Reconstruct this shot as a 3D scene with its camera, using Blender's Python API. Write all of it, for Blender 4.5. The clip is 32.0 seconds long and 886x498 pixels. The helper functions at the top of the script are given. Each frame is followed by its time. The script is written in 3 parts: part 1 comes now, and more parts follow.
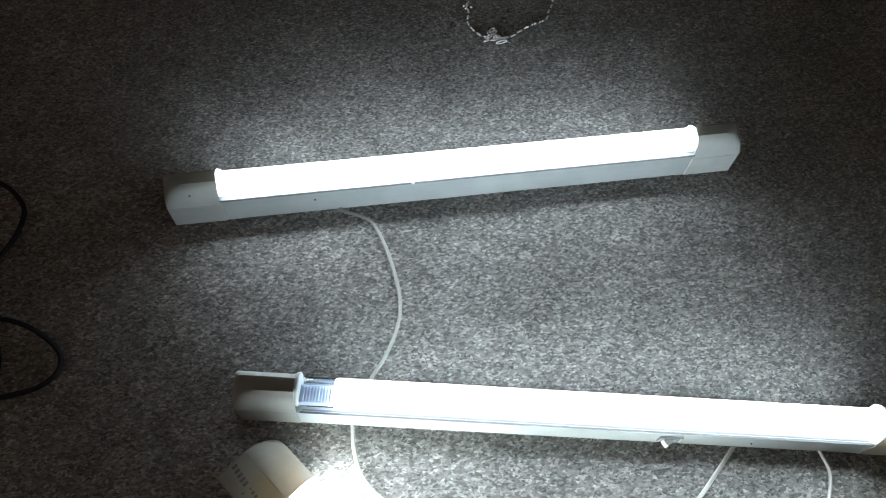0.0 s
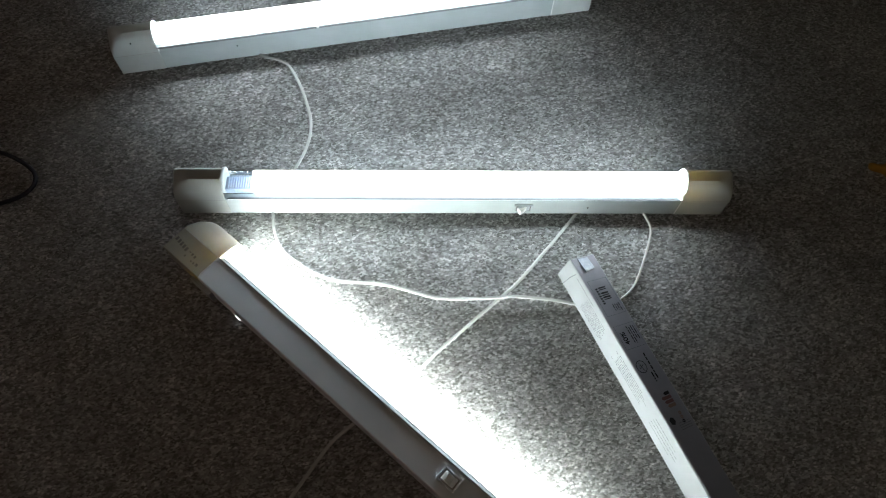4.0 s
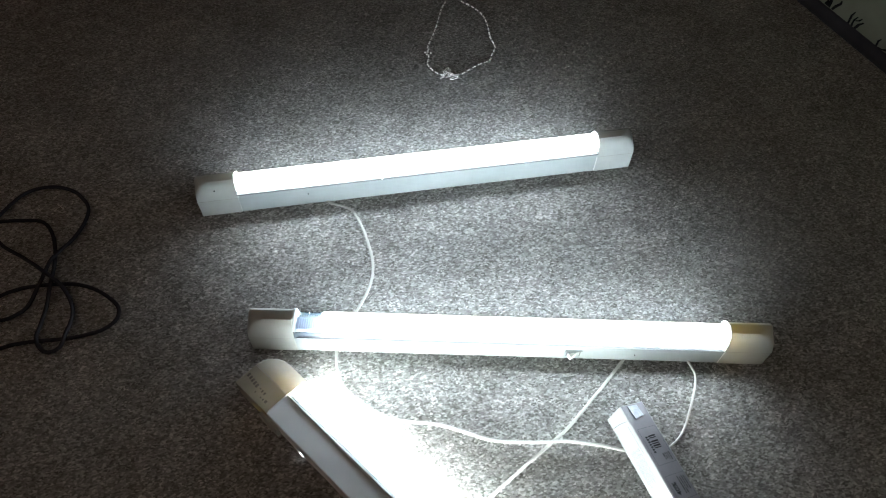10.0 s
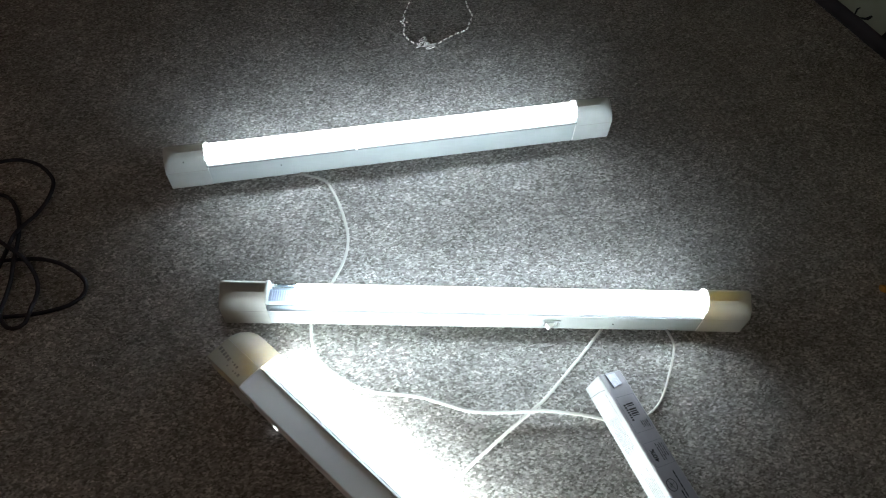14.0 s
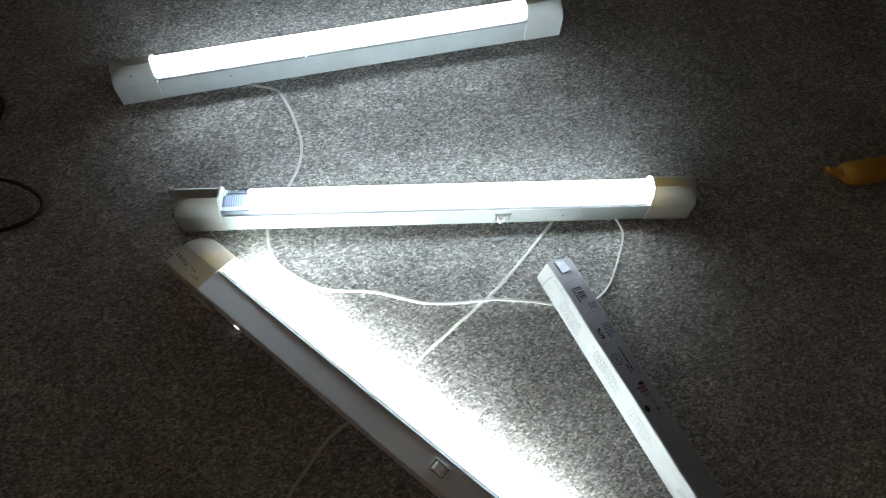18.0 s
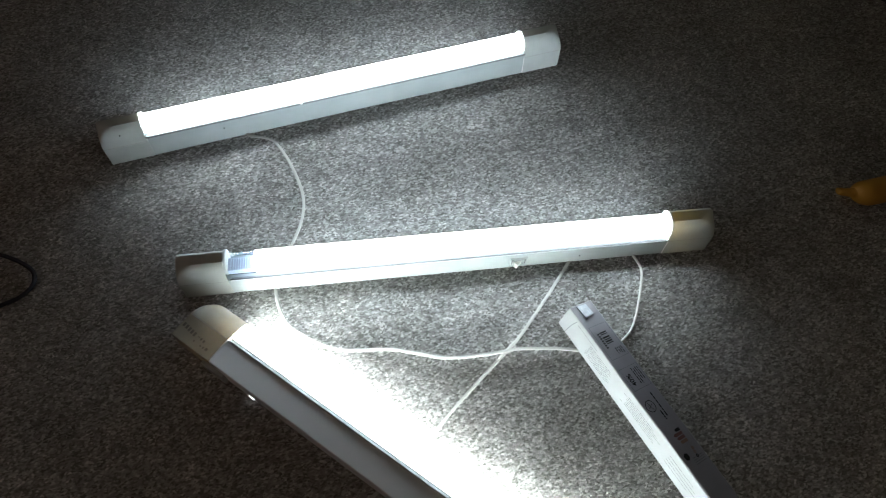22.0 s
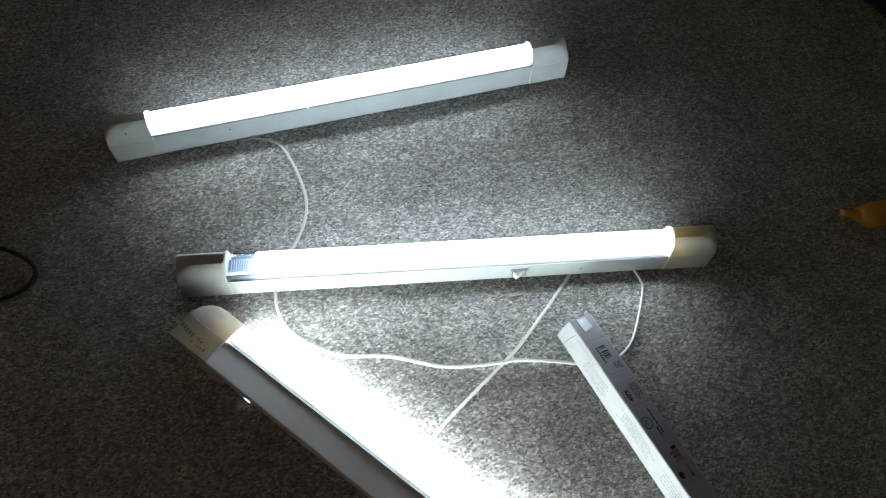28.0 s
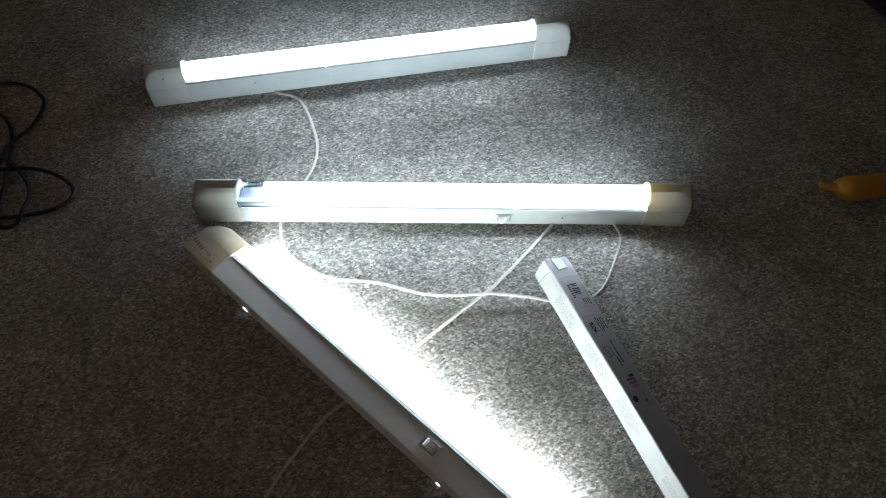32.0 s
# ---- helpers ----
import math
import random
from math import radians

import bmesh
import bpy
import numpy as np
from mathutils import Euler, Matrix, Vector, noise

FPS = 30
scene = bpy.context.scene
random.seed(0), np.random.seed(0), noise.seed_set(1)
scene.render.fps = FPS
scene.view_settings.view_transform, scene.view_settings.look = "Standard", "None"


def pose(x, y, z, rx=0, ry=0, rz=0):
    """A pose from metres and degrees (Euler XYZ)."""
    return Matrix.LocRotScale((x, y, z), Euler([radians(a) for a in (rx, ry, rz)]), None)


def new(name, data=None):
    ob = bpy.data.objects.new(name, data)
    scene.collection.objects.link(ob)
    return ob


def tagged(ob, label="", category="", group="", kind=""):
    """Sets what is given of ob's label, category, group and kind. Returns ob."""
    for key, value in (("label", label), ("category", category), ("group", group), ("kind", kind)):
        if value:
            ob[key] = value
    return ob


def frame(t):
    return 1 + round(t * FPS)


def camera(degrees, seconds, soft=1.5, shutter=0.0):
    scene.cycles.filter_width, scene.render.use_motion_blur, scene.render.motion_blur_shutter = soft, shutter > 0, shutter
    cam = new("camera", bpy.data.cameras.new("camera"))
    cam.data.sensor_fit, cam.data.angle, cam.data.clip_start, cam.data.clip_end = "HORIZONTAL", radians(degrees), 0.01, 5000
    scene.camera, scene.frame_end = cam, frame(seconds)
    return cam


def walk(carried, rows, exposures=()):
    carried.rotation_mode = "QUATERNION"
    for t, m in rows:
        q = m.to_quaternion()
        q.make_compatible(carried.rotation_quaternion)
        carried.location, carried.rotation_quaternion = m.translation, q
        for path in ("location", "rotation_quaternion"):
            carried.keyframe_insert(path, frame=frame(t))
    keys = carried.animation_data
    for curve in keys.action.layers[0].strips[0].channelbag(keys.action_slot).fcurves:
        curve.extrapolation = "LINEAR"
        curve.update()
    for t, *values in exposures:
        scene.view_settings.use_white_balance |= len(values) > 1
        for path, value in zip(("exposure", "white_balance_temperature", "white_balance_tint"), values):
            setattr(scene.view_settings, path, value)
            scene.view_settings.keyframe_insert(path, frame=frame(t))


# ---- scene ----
cam = camera(66.34, 32.0, soft=1.05)
# seconds, place, turn
ROWS = [
    (0.0, 0.2028, -0.4169, 0.6199, 30.15, -2.11, -8.28),
    (0.5, 0.1992, -0.4089, 0.6131, 30.49, -2.60, -8.47),
    (1.0, 0.2026, -0.4013, 0.6104, 31.02, -1.90, -8.31),
    (1.5, 0.2095, -0.3914, 0.6057, 30.60, -1.77, -8.39),
    (2.0, 0.2110, -0.3889, 0.6032, 31.09, -1.66, -8.45),
    (2.5, 0.2077, -0.3914, 0.6037, 31.07, -1.45, -8.15),
    (3.0, 0.2144, -0.4313, 0.6143, 29.41, -0.47, -8.58),
    (3.5, 0.2519, -0.5398, 0.6599, 27.43, -1.24, -10.37),
    (4.0, 0.2695, -0.6468, 0.6856, 26.15, -1.26, -11.43),
    (4.5, 0.2850, -0.6907, 0.7017, 24.52, -0.63, -11.72),
    (6.5, 0.2584, -0.6919, 0.7146, 24.09, -1.08, -12.92),
    (7.0, 0.2605, -0.6889, 0.7113, 25.35, -1.17, -13.05),
    (7.5, 0.2488, -0.6746, 0.7283, 30.77, -1.06, -12.11),
    (7.7, 0.2539, -0.6674, 0.7406, 31.83, -0.52, -11.58),
    (8.0, 0.2287, -0.6663, 0.7487, 34.93, -1.50, -11.25),
    (8.5, 0.2268, -0.6574, 0.7556, 36.50, -1.07, -9.79),
    (9.0, 0.2319, -0.6492, 0.7536, 36.37, -0.63, -9.65),
    (9.5, 0.2280, -0.6426, 0.7514, 35.91, -0.64, -8.93),
    (10.0, 0.2249, -0.6314, 0.7493, 35.46, -0.79, -9.36),
    (10.5, 0.2248, -0.6203, 0.7398, 34.88, -1.14, -10.07),
    (11.0, 0.2181, -0.6053, 0.7425, 34.91, -1.84, -10.37),
    (11.5, 0.2186, -0.6011, 0.7378, 34.90, -1.72, -10.20),
    (12.0, 0.2192, -0.5983, 0.7368, 34.30, -1.32, -10.30),
    (12.5, 0.2206, -0.5985, 0.7358, 34.22, -1.35, -10.63),
    (13.0, 0.2218, -0.6071, 0.7348, 34.55, -1.08, -10.61),
    (13.5, 0.2266, -0.6224, 0.7337, 34.99, -1.56, -10.69),
    (14.0, 0.2339, -0.6369, 0.7285, 34.01, -1.62, -10.57),
    (14.5, 0.2473, -0.6492, 0.7226, 32.44, -1.30, -11.38),
    (15.0, 0.2583, -0.6596, 0.7164, 30.75, -0.90, -11.03),
    (15.5, 0.2672, -0.6681, 0.7145, 29.29, -0.45, -11.21),
    (17.5, 0.2678, -0.6885, 0.7195, 28.70, -1.20, -13.12),
    (18.0, 0.2687, -0.6943, 0.7164, 28.90, -0.93, -13.26),
    (18.5, 0.2730, -0.6857, 0.7169, 28.56, -0.61, -12.37),
    (19.0, 0.2745, -0.6842, 0.7125, 28.45, -0.47, -12.65),
    (19.5, 0.2747, -0.6815, 0.7118, 28.49, -1.13, -13.19),
    (20.0, 0.2665, -0.6683, 0.7128, 28.00, -1.31, -13.17),
    (20.5, 0.2618, -0.6527, 0.7103, 27.61, -0.95, -13.94),
    (21.0, 0.2496, -0.6369, 0.7064, 27.36, -1.60, -14.54),
    (21.5, 0.2453, -0.6254, 0.7090, 28.27, -2.08, -16.02),
    (22.0, 0.2416, -0.6279, 0.7164, 29.54, -0.83, -17.28),
    (22.5, 0.2368, -0.6273, 0.7170, 30.69, -0.91, -17.52),
    (23.0, 0.2403, -0.6231, 0.7153, 30.20, -0.73, -17.42),
    (23.5, 0.2393, -0.6225, 0.7144, 30.24, -1.11, -17.51),
    (24.0, 0.2365, -0.6216, 0.7116, 30.00, -1.36, -17.28),
    (24.5, 0.2351, -0.6151, 0.7110, 29.68, -0.97, -16.66),
    (25.0, 0.2344, -0.6037, 0.7080, 29.24, -1.29, -16.58),
    (25.5, 0.2311, -0.5930, 0.7084, 28.49, -1.31, -17.18),
    (26.0, 0.2397, -0.5981, 0.7126, 28.79, -0.80, -17.29),
    (26.5, 0.2381, -0.6060, 0.7125, 29.85, -1.22, -17.51),
    (28.5, 0.2507, -0.6289, 0.7180, 30.01, -1.37, -15.05),
    (29.0, 0.2571, -0.6303, 0.7187, 29.54, -1.09, -15.30),
    (29.5, 0.2588, -0.6393, 0.7192, 30.33, -1.32, -15.44),
    (30.0, 0.2630, -0.6515, 0.7234, 30.76, -1.48, -14.73),
    (30.5, 0.2758, -0.6813, 0.7247, 31.71, -1.22, -11.72),
    (31.0, 0.2819, -0.7101, 0.7211, 31.54, -0.40, -9.27),
    (31.3, 0.2900, -0.7291, 0.7204, 31.54, -0.16, -9.79),
    (31.5, 0.2843, -0.7506, 0.7171, 32.62, -1.16, -10.78),
    (32.0, 0.2778, -0.7712, 0.7149, 32.97, -0.33, -10.50),
]
EXPOSURES = [(0.0, -0.06), (2.0, 0.0), (3.0, 0.03), (4.2, -0.03), (7.0, 0.42), (8.0, 0.42), (9.0, 0.64), (11.0, 0.67), (12.0, 0.67), (13.5, 0.65), (15.0, 0.42), (18.0, 0.21), (22.0, 0.11), (25.3, 0.19), (26.5, 0.15),
             (29.5, 0.14), (31.0, 0.37), (32.0, 0.36)]
walk(cam, [(t, pose(x, y, z, rx, ry, rz)) for t, x, y, z, rx, ry, rz in ROWS], EXPOSURES)

# ---- light: a dark room at night, lit by three tubes lying on the carpet ----
world = bpy.data.worlds.new("night")
world.use_nodes = True
world.node_tree.nodes["Background"].inputs[0].default_value = (0.01, 0.01, 0.012, 1)
world.node_tree.nodes["Background"].inputs[1].default_value = 0.1
scene.world = world
TUBE_LIGHT = 82.0


# ---- materials ----
def material(name):
    m = bpy.data.materials.new(name)
    m.use_nodes = True
    nt = m.node_tree
    return m, nt, nt.nodes["Principled BSDF"]


def node(nt, kind, **sets):
    n = nt.nodes.new(kind)
    for key, value in sets.items():
        n.inputs[key].default_value = value
    return n


def ramp(nt, source, stops):
    r = nt.nodes.new("ShaderNodeValToRGB")
    el = r.color_ramp.elements
    while len(el) < len(stops):
        el.new(0.5)
    for e, (p, c) in zip(el, stops):
        e.position, e.color = p, (*c, 1)
    nt.links.new(source, r.inputs[0])
    return r.outputs[0]


def add_bump(nt, bsdf, height, strength, distance):
    b = node(nt, "ShaderNodeBump", Strength=strength, Distance=distance)
    nt.links.new(height, b.inputs["Height"])
    nt.links.new(b.outputs[0], bsdf.inputs["Normal"])


def object_noise(nt, scale, detail=4.0, rough=0.55, stretch=1.0):
    co = nt.nodes.new("ShaderNodeTexCoord")
    n = node(nt, "ShaderNodeTexNoise", Scale=scale, Detail=detail, Roughness=rough)
    fit = node(nt, "ShaderNodeMapping", Scale=(1.0 / stretch, 1.0, 1.0))
    nt.links.new(co.outputs["Object"], fit.inputs["Vector"])
    nt.links.new(fit.outputs[0], n.inputs["Vector"])
    return n.outputs["Fac"]


def simple(name, low, high, rough=0.4, scale=40.0, bump=0.0, metal=0.0, bump_scale=400.0, gloss=0.5):
    """A surface whose colour drifts between two tones, with fine relief."""
    m, nt, b = material(name)
    nt.links.new(ramp(nt, object_noise(nt, scale), [(0.3, low), (0.7, high)]), b.inputs["Base Color"])
    b.inputs["Roughness"].default_value, b.inputs["Metallic"].default_value = rough, metal
    b.inputs["Specular IOR Level"].default_value = gloss
    if bump:
        add_bump(nt, b, object_noise(nt, bump_scale, 2.0), bump, 0.001)
    return m


def carpet_material(name, islands):
    """Heathered grey-brown wool: light and dark tufts, larger worn patches."""
    m, nt, b = material(name)
    geo = nt.nodes.new("ShaderNodeNewGeometry")
    fine = object_noise(nt, 900.0, 3.0)
    if islands:
        pick = geo.outputs["Random Per Island"]
    else:
        co = nt.nodes.new("ShaderNodeTexCoord")
        vor = node(nt, "ShaderNodeTexVoronoi", Scale=260.0)
        nt.links.new(co.outputs["Object"], vor.inputs["Vector"])
        sep = nt.nodes.new("ShaderNodeSeparateColor")
        nt.links.new(vor.outputs["Color"], sep.inputs[0])
        pick = sep.outputs[0]
    tone = ramp(nt, pick, [(0.0, (0.165, 0.159, 0.150)), (0.36, (0.285, 0.278, 0.268)),
                           (0.74, (0.400, 0.393, 0.382)), (1.0, (0.640, 0.630, 0.614))])
    patch = ramp(nt, object_noise(nt, 9.0, 5.0, 0.6), [(0.3, (0.74, 0.73, 0.72)), (0.7, (1.12, 1.12, 1.12))])
    mottle = ramp(nt, object_noise(nt, 34.0, 3.0, 0.6), [(0.32, (0.84, 0.84, 0.84)), (0.68, (1.14, 1.14, 1.14))])
    clump = ramp(nt, object_noise(nt, 200.0, 2.0, 0.6, 1.6), [(0.34, (0.83, 0.83, 0.83)), (0.50, (0.98, 0.98, 0.98)), (0.66, (1.18, 1.18, 1.18))])
    for layer in (patch, mottle, clump):
        mix = nt.nodes.new("ShaderNodeMix")
        mix.data_type, mix.blend_type = "RGBA", "MULTIPLY"
        mix.inputs[0].default_value = 1.0
        nt.links.new(tone, mix.inputs[6])
        nt.links.new(layer, mix.inputs[7])
        tone = mix.outputs[2]
    nt.links.new(tone, b.inputs["Base Color"])
    b.inputs["Roughness"].default_value = 0.95
    b.inputs["Specular IOR Level"].default_value = 0.06
    b.inputs["Sheen Weight"].default_value = 0.05
    add_bump(nt, b, fine, 0.4, 0.001)
    # loose fibres soften the shading of each tuft
    soft = nt.nodes.new("ShaderNodeVectorMath")
    soft.operation = "MULTIPLY_ADD"
    nt.links.new(geo.outputs["Normal"], soft.inputs[0])
    soft.inputs[1].default_value, soft.inputs[2].default_value = (0.5, 0.5, 0.5), (0.0, 0.0, 0.5)
    even = nt.nodes.new("ShaderNodeVectorMath")
    even.operation = "NORMALIZE"
    nt.links.new(soft.outputs[0], even.inputs[0])
    nt.links.new(even.outputs[0], b.inputs["Normal"].links[0].from_node.inputs["Normal"])
    return m


def cap_material(name, tint, share, low=(0.40, 0.425, 0.415), high=(0.45, 0.475, 0.465)):
    """Slightly translucent white plastic, warm where a lamp shines through."""
    m, nt, b = material(name)
    nt.links.new(ramp(nt, object_noise(nt, 60.0), [(0.3, low), (0.7, high)]), b.inputs["Base Color"])
    b.inputs["Roughness"].default_value = 0.52
    b.inputs["Specular IOR Level"].default_value = 0.3
    through_light = node(nt, "ShaderNodeBsdfTranslucent", Color=tint)
    mix = node(nt, "ShaderNodeMixShader", Fac=share)
    nt.links.new(b.outputs[0], mix.inputs[1])
    nt.links.new(through_light.outputs[0], mix.inputs[2])
    nt.links.new(mix.outputs[0], nt.nodes["Material Output"].inputs["Surface"])
    return m


def led_material(name, colour, strength, back=-0.30):
    """An LED tube: its strip shines out of the lens side, less to the flanks, hardly at all out of its back."""
    m, nt, b = material(name)
    b.inputs["Base Color"].default_value = (0.85, 0.86, 0.88, 1)
    b.inputs["Emission Color"].default_value = (*colour, 1)
    co = nt.nodes.new("ShaderNodeTexCoord")
    sep = nt.nodes.new("ShaderNodeSeparateXYZ")
    nt.links.new(co.outputs["Normal"], sep.inputs[0])
    curve = node(nt, "ShaderNodeMapRange", **{"From Min": back, "From Max": 1.0, "To Min": 0.05 * strength, "To Max": strength})
    nt.links.new(sep.outputs["Z"], curve.inputs["Value"])
    nt.links.new(curve.outputs[0], b.inputs["Emission Strength"])
    return m


def clear_material(name):
    m, nt, b = material(name)
    clear = node(nt, "ShaderNodeBsdfTransparent", Color=(0.93, 0.96, 1.0, 1))
    gloss = node(nt, "ShaderNodeBsdfGlossy", Roughness=0.08)
    fres = node(nt, "ShaderNodeFresnel", IOR=1.45)
    mix = nt.nodes.new("ShaderNodeMixShader")
    nt.links.new(fres.outputs[0], mix.inputs[0])
    nt.links.new(clear.outputs[0], mix.inputs[1])
    nt.links.new(gloss.outputs[0], mix.inputs[2])
    nt.links.new(mix.outputs[0], nt.nodes["Material Output"].inputs["Surface"])
    return m


M_PILE = carpet_material("carpet_pile", True)
M_CARPET = carpet_material("carpet_backing", False)
M_NORTH_DIM = simple("wallpaper", (0.21, 0.125, 0.085), (0.25, 0.15, 0.105), 0.8, 6.0, 0.3)
# unseen ceiling, darkened and reddened to weaken its bounce light
M_CEILING_DIM = simple("dimmed_ceiling", (0.175, 0.092, 0.055), (0.20, 0.106, 0.064), 0.9, 5.0, 0.2)
M_WARM_BOUNCE = simple("warm_bounce_wall", (0.62, 0.41, 0.31), (0.67, 0.45, 0.345), 0.85, 6.0, 0.3)
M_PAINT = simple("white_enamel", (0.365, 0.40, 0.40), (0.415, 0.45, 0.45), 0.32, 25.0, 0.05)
# same enamel, lightened and cooled for the light on the sideways tray
M_PAINT_LIFTED = simple("lifted_white_enamel", (0.72, 0.76, 0.80), (0.78, 0.81, 0.84), 0.4, 25.0, 0.05)
# one plastic in three tints, setting each lamp's glow by colour
M_CAP = cap_material("white_plastic", (1.0, 0.85, 0.50, 1), 0.10)
M_CAP_COOL = cap_material("white_plastic_cool_glow", (0.92, 0.88, 0.78, 1), 0.07)
M_CAP_AMBER = cap_material("white_plastic_amber_glow", (1.0, 0.76, 0.18, 1), 0.085, (0.33, 0.335, 0.305), (0.38, 0.385, 0.35))
M_HOLDER = cap_material("holder_plastic", (0.95, 0.95, 0.9, 1), 0.22)
M_LIP_GLOW = cap_material("lip_glow", (0.95, 0.97, 1.0, 1), 0.6)
M_JOINT = simple("plastic_joint", (0.34, 0.33, 0.30), (0.42, 0.41, 0.38), 0.6)
M_LIP = simple("grey_lip", (0.20, 0.20, 0.205), (0.25, 0.25, 0.255), 0.7)
M_DULL = simple("dull_gap_shade", (0.11, 0.11, 0.115), (0.14, 0.14, 0.145), 0.8)
M_GREY = simple("grey_gap_shade", (0.09, 0.095, 0.10), (0.13, 0.135, 0.14), 0.9)
M_DARK = simple("dark_screw_hole", (0.03, 0.03, 0.03), (0.05, 0.045, 0.04), 0.5)
M_SWITCH = simple("switch_plastic", (0.72, 0.72, 0.70), (0.78, 0.78, 0.76), 0.3)
M_CABLE = simple("white_cable", (0.52, 0.52, 0.49), (0.60, 0.60, 0.57), 0.42, 30.0, 0.05)
M_BLACK = simple("black_rubber", (0.006, 0.005, 0.011), (0.012, 0.011, 0.021), 0.75, 40.0, 0.1)
M_TUBE = led_material("lit_tube", (0.825, 0.96, 1.05), TUBE_LIGHT)
M_TUBE_MID = led_material("lit_tube_middle", (0.815, 0.96, 1.04), TUBE_LIGHT, -0.40)
M_TUBE_OLD = led_material("lit_tube_older", (0.86, 0.96, 0.95), TUBE_LIGHT * 0.78)
# emitters added out of sight in the hoods to make them glow amber
M_HOOD_GLOW, _nt, _b = material("warm_hood_glow")
_b.inputs["Emission Color"].default_value = (1.0, 0.93, 0.70, 1)
_b.inputs["Emission Strength"].default_value = 70.0
M_HOOD_GLOW_STRONG, _nt, _b = material("strong_hood_glow")
_b.inputs["Emission Color"].default_value = (1.0, 0.92, 0.58, 1)
_b.inputs["Emission Strength"].default_value = 170.0
M_CLEAR = clear_material("clear_polycarbonate")
M_DRIVER = simple("blue_driver", (0.42, 0.49, 0.61), (0.50, 0.57, 0.68), 0.4, 80.0)
M_RIB = simple("pale_rib", (0.53, 0.61, 0.73), (0.60, 0.68, 0.79), 0.4, 80.0)
M_CARD = simple("white_card", (0.215, 0.22, 0.225), (0.255, 0.26, 0.265), 0.5, 30.0, 0.12, 0.0, 120.0)
M_GREYCARD = simple("lilac_grey_card", (0.155, 0.149, 0.168), (0.185, 0.178, 0.20), 0.5, 30.0, 0.12, 0.0, 120.0)
M_FLAP = simple("card_flap", (0.20, 0.22, 0.26), (0.34, 0.36, 0.40), 0.3, 160.0, 0.8, 0.0, 160.0)
M_INK = simple("black_ink", (0.012, 0.012, 0.014), (0.022, 0.022, 0.022), 0.8, gloss=0.1)
M_PALEINK = simple("grey_ink", (0.075, 0.08, 0.085), (0.11, 0.115, 0.12), 0.7, gloss=0.2)
M_WORN = simple("worn_print", (0.13, 0.12, 0.10), (0.24, 0.225, 0.20), 0.7, 500.0)
M_RED = simple("red_ink", (0.075, 0.022, 0.022), (0.10, 0.03, 0.03), 0.5)
M_ORANGE = simple("orange_ink", (0.12, 0.068, 0.045), (0.145, 0.083, 0.055), 0.5)
M_YELLOW = simple("yellow_plastic", (0.33, 0.145, 0.006), (0.38, 0.17, 0.009), 0.65, 25.0, 0.08)
M_SILVER = simple("silver", (0.90, 0.90, 0.89), (0.97, 0.97, 0.96), 0.38, 200.0, 0.0, 0.45)
M_SOUTH_BOUNCE = simple("beige_bounce_wall", (0.37, 0.265, 0.20), (0.41, 0.295, 0.225), 0.85, 6.0, 0.3)
# pale paper, coloured dark to dim it and the carpet beside it
M_CURTAIN = simple("dimmed_wallpaper", (0.092, 0.090, 0.060), (0.112, 0.109, 0.075), 0.85, 30.0, 0.4, 0.0, 900.0)
M_PRINT = simple("dark_print", (0.004, 0.004, 0.004), (0.008, 0.008, 0.008), 0.9, gloss=0.0)
M_SKIRT = simple("dark_baseboard", (0.014, 0.012, 0.013), (0.024, 0.020, 0.021), 0.8, 20.0, 0.1, gloss=0.1)


# ---- builders ----
def mesh_of(name, verts, faces, mat, smooth=False):
    me = bpy.data.meshes.new(name)
    me.from_pydata([tuple(v) for v in verts], [], faces)
    me.materials.append(mat)
    if smooth:
        me.polygons.foreach_set("use_smooth", [True] * len(me.polygons))
    me.update()
    return me


def piece(name, me, parent=None, label="", m=None):
    ob = new(name, me)
    if parent:
        ob.parent = parent
    if m is not None:
        ob.matrix_basis = m
    return tagged(ob, label)


def part(name, bm, mat, parent=None, label="", smooth=False, m=None):
    me = bpy.data.meshes.new(name)
    bm.normal_update()
    bm.to_mesh(me)
    bm.free()
    me.materials.append(mat)
    if smooth:
        me.polygons.foreach_set("use_smooth", [True] * len(me.polygons))
    return piece(name, me, parent, label, m)


def box_bm(x0, x1, y0, y1, z0, z1, bevel=0.0, segments=2):
    bm = bmesh.new()
    bmesh.ops.create_cube(bm, size=1, matrix=Matrix.Translation(((x0 + x1) / 2, (y0 + y1) / 2, (z0 + z1) / 2))
                          @ Matrix.Diagonal((x1 - x0, y1 - y0, z1 - z0, 1)))
    if bevel:
        bmesh.ops.bevel(bm, geom=bm.edges[:], offset=bevel, segments=segments, affect="EDGES", profile=0.6)
    return bm


def loft(name, rings, mat, closed_ring=True, cap_start=True, cap_end=True, smooth=True):
    """Joins rings of the same number of points, one after another."""
    n = len(rings[0])
    verts = [p for ring in rings for p in ring]
    faces = []
    for a in range(len(rings) - 1):
        for b in range(n if closed_ring else n - 1):
            c = (b + 1) % n
            faces.append((a * n + b, a * n + c, (a + 1) * n + c, (a + 1) * n + b))
    if cap_start:
        faces.append(tuple(reversed(range(n))))
    if cap_end:
        faces.append(tuple(range((len(rings) - 1) * n, len(rings) * n)))
    return mesh_of(name, verts, faces, mat, smooth)


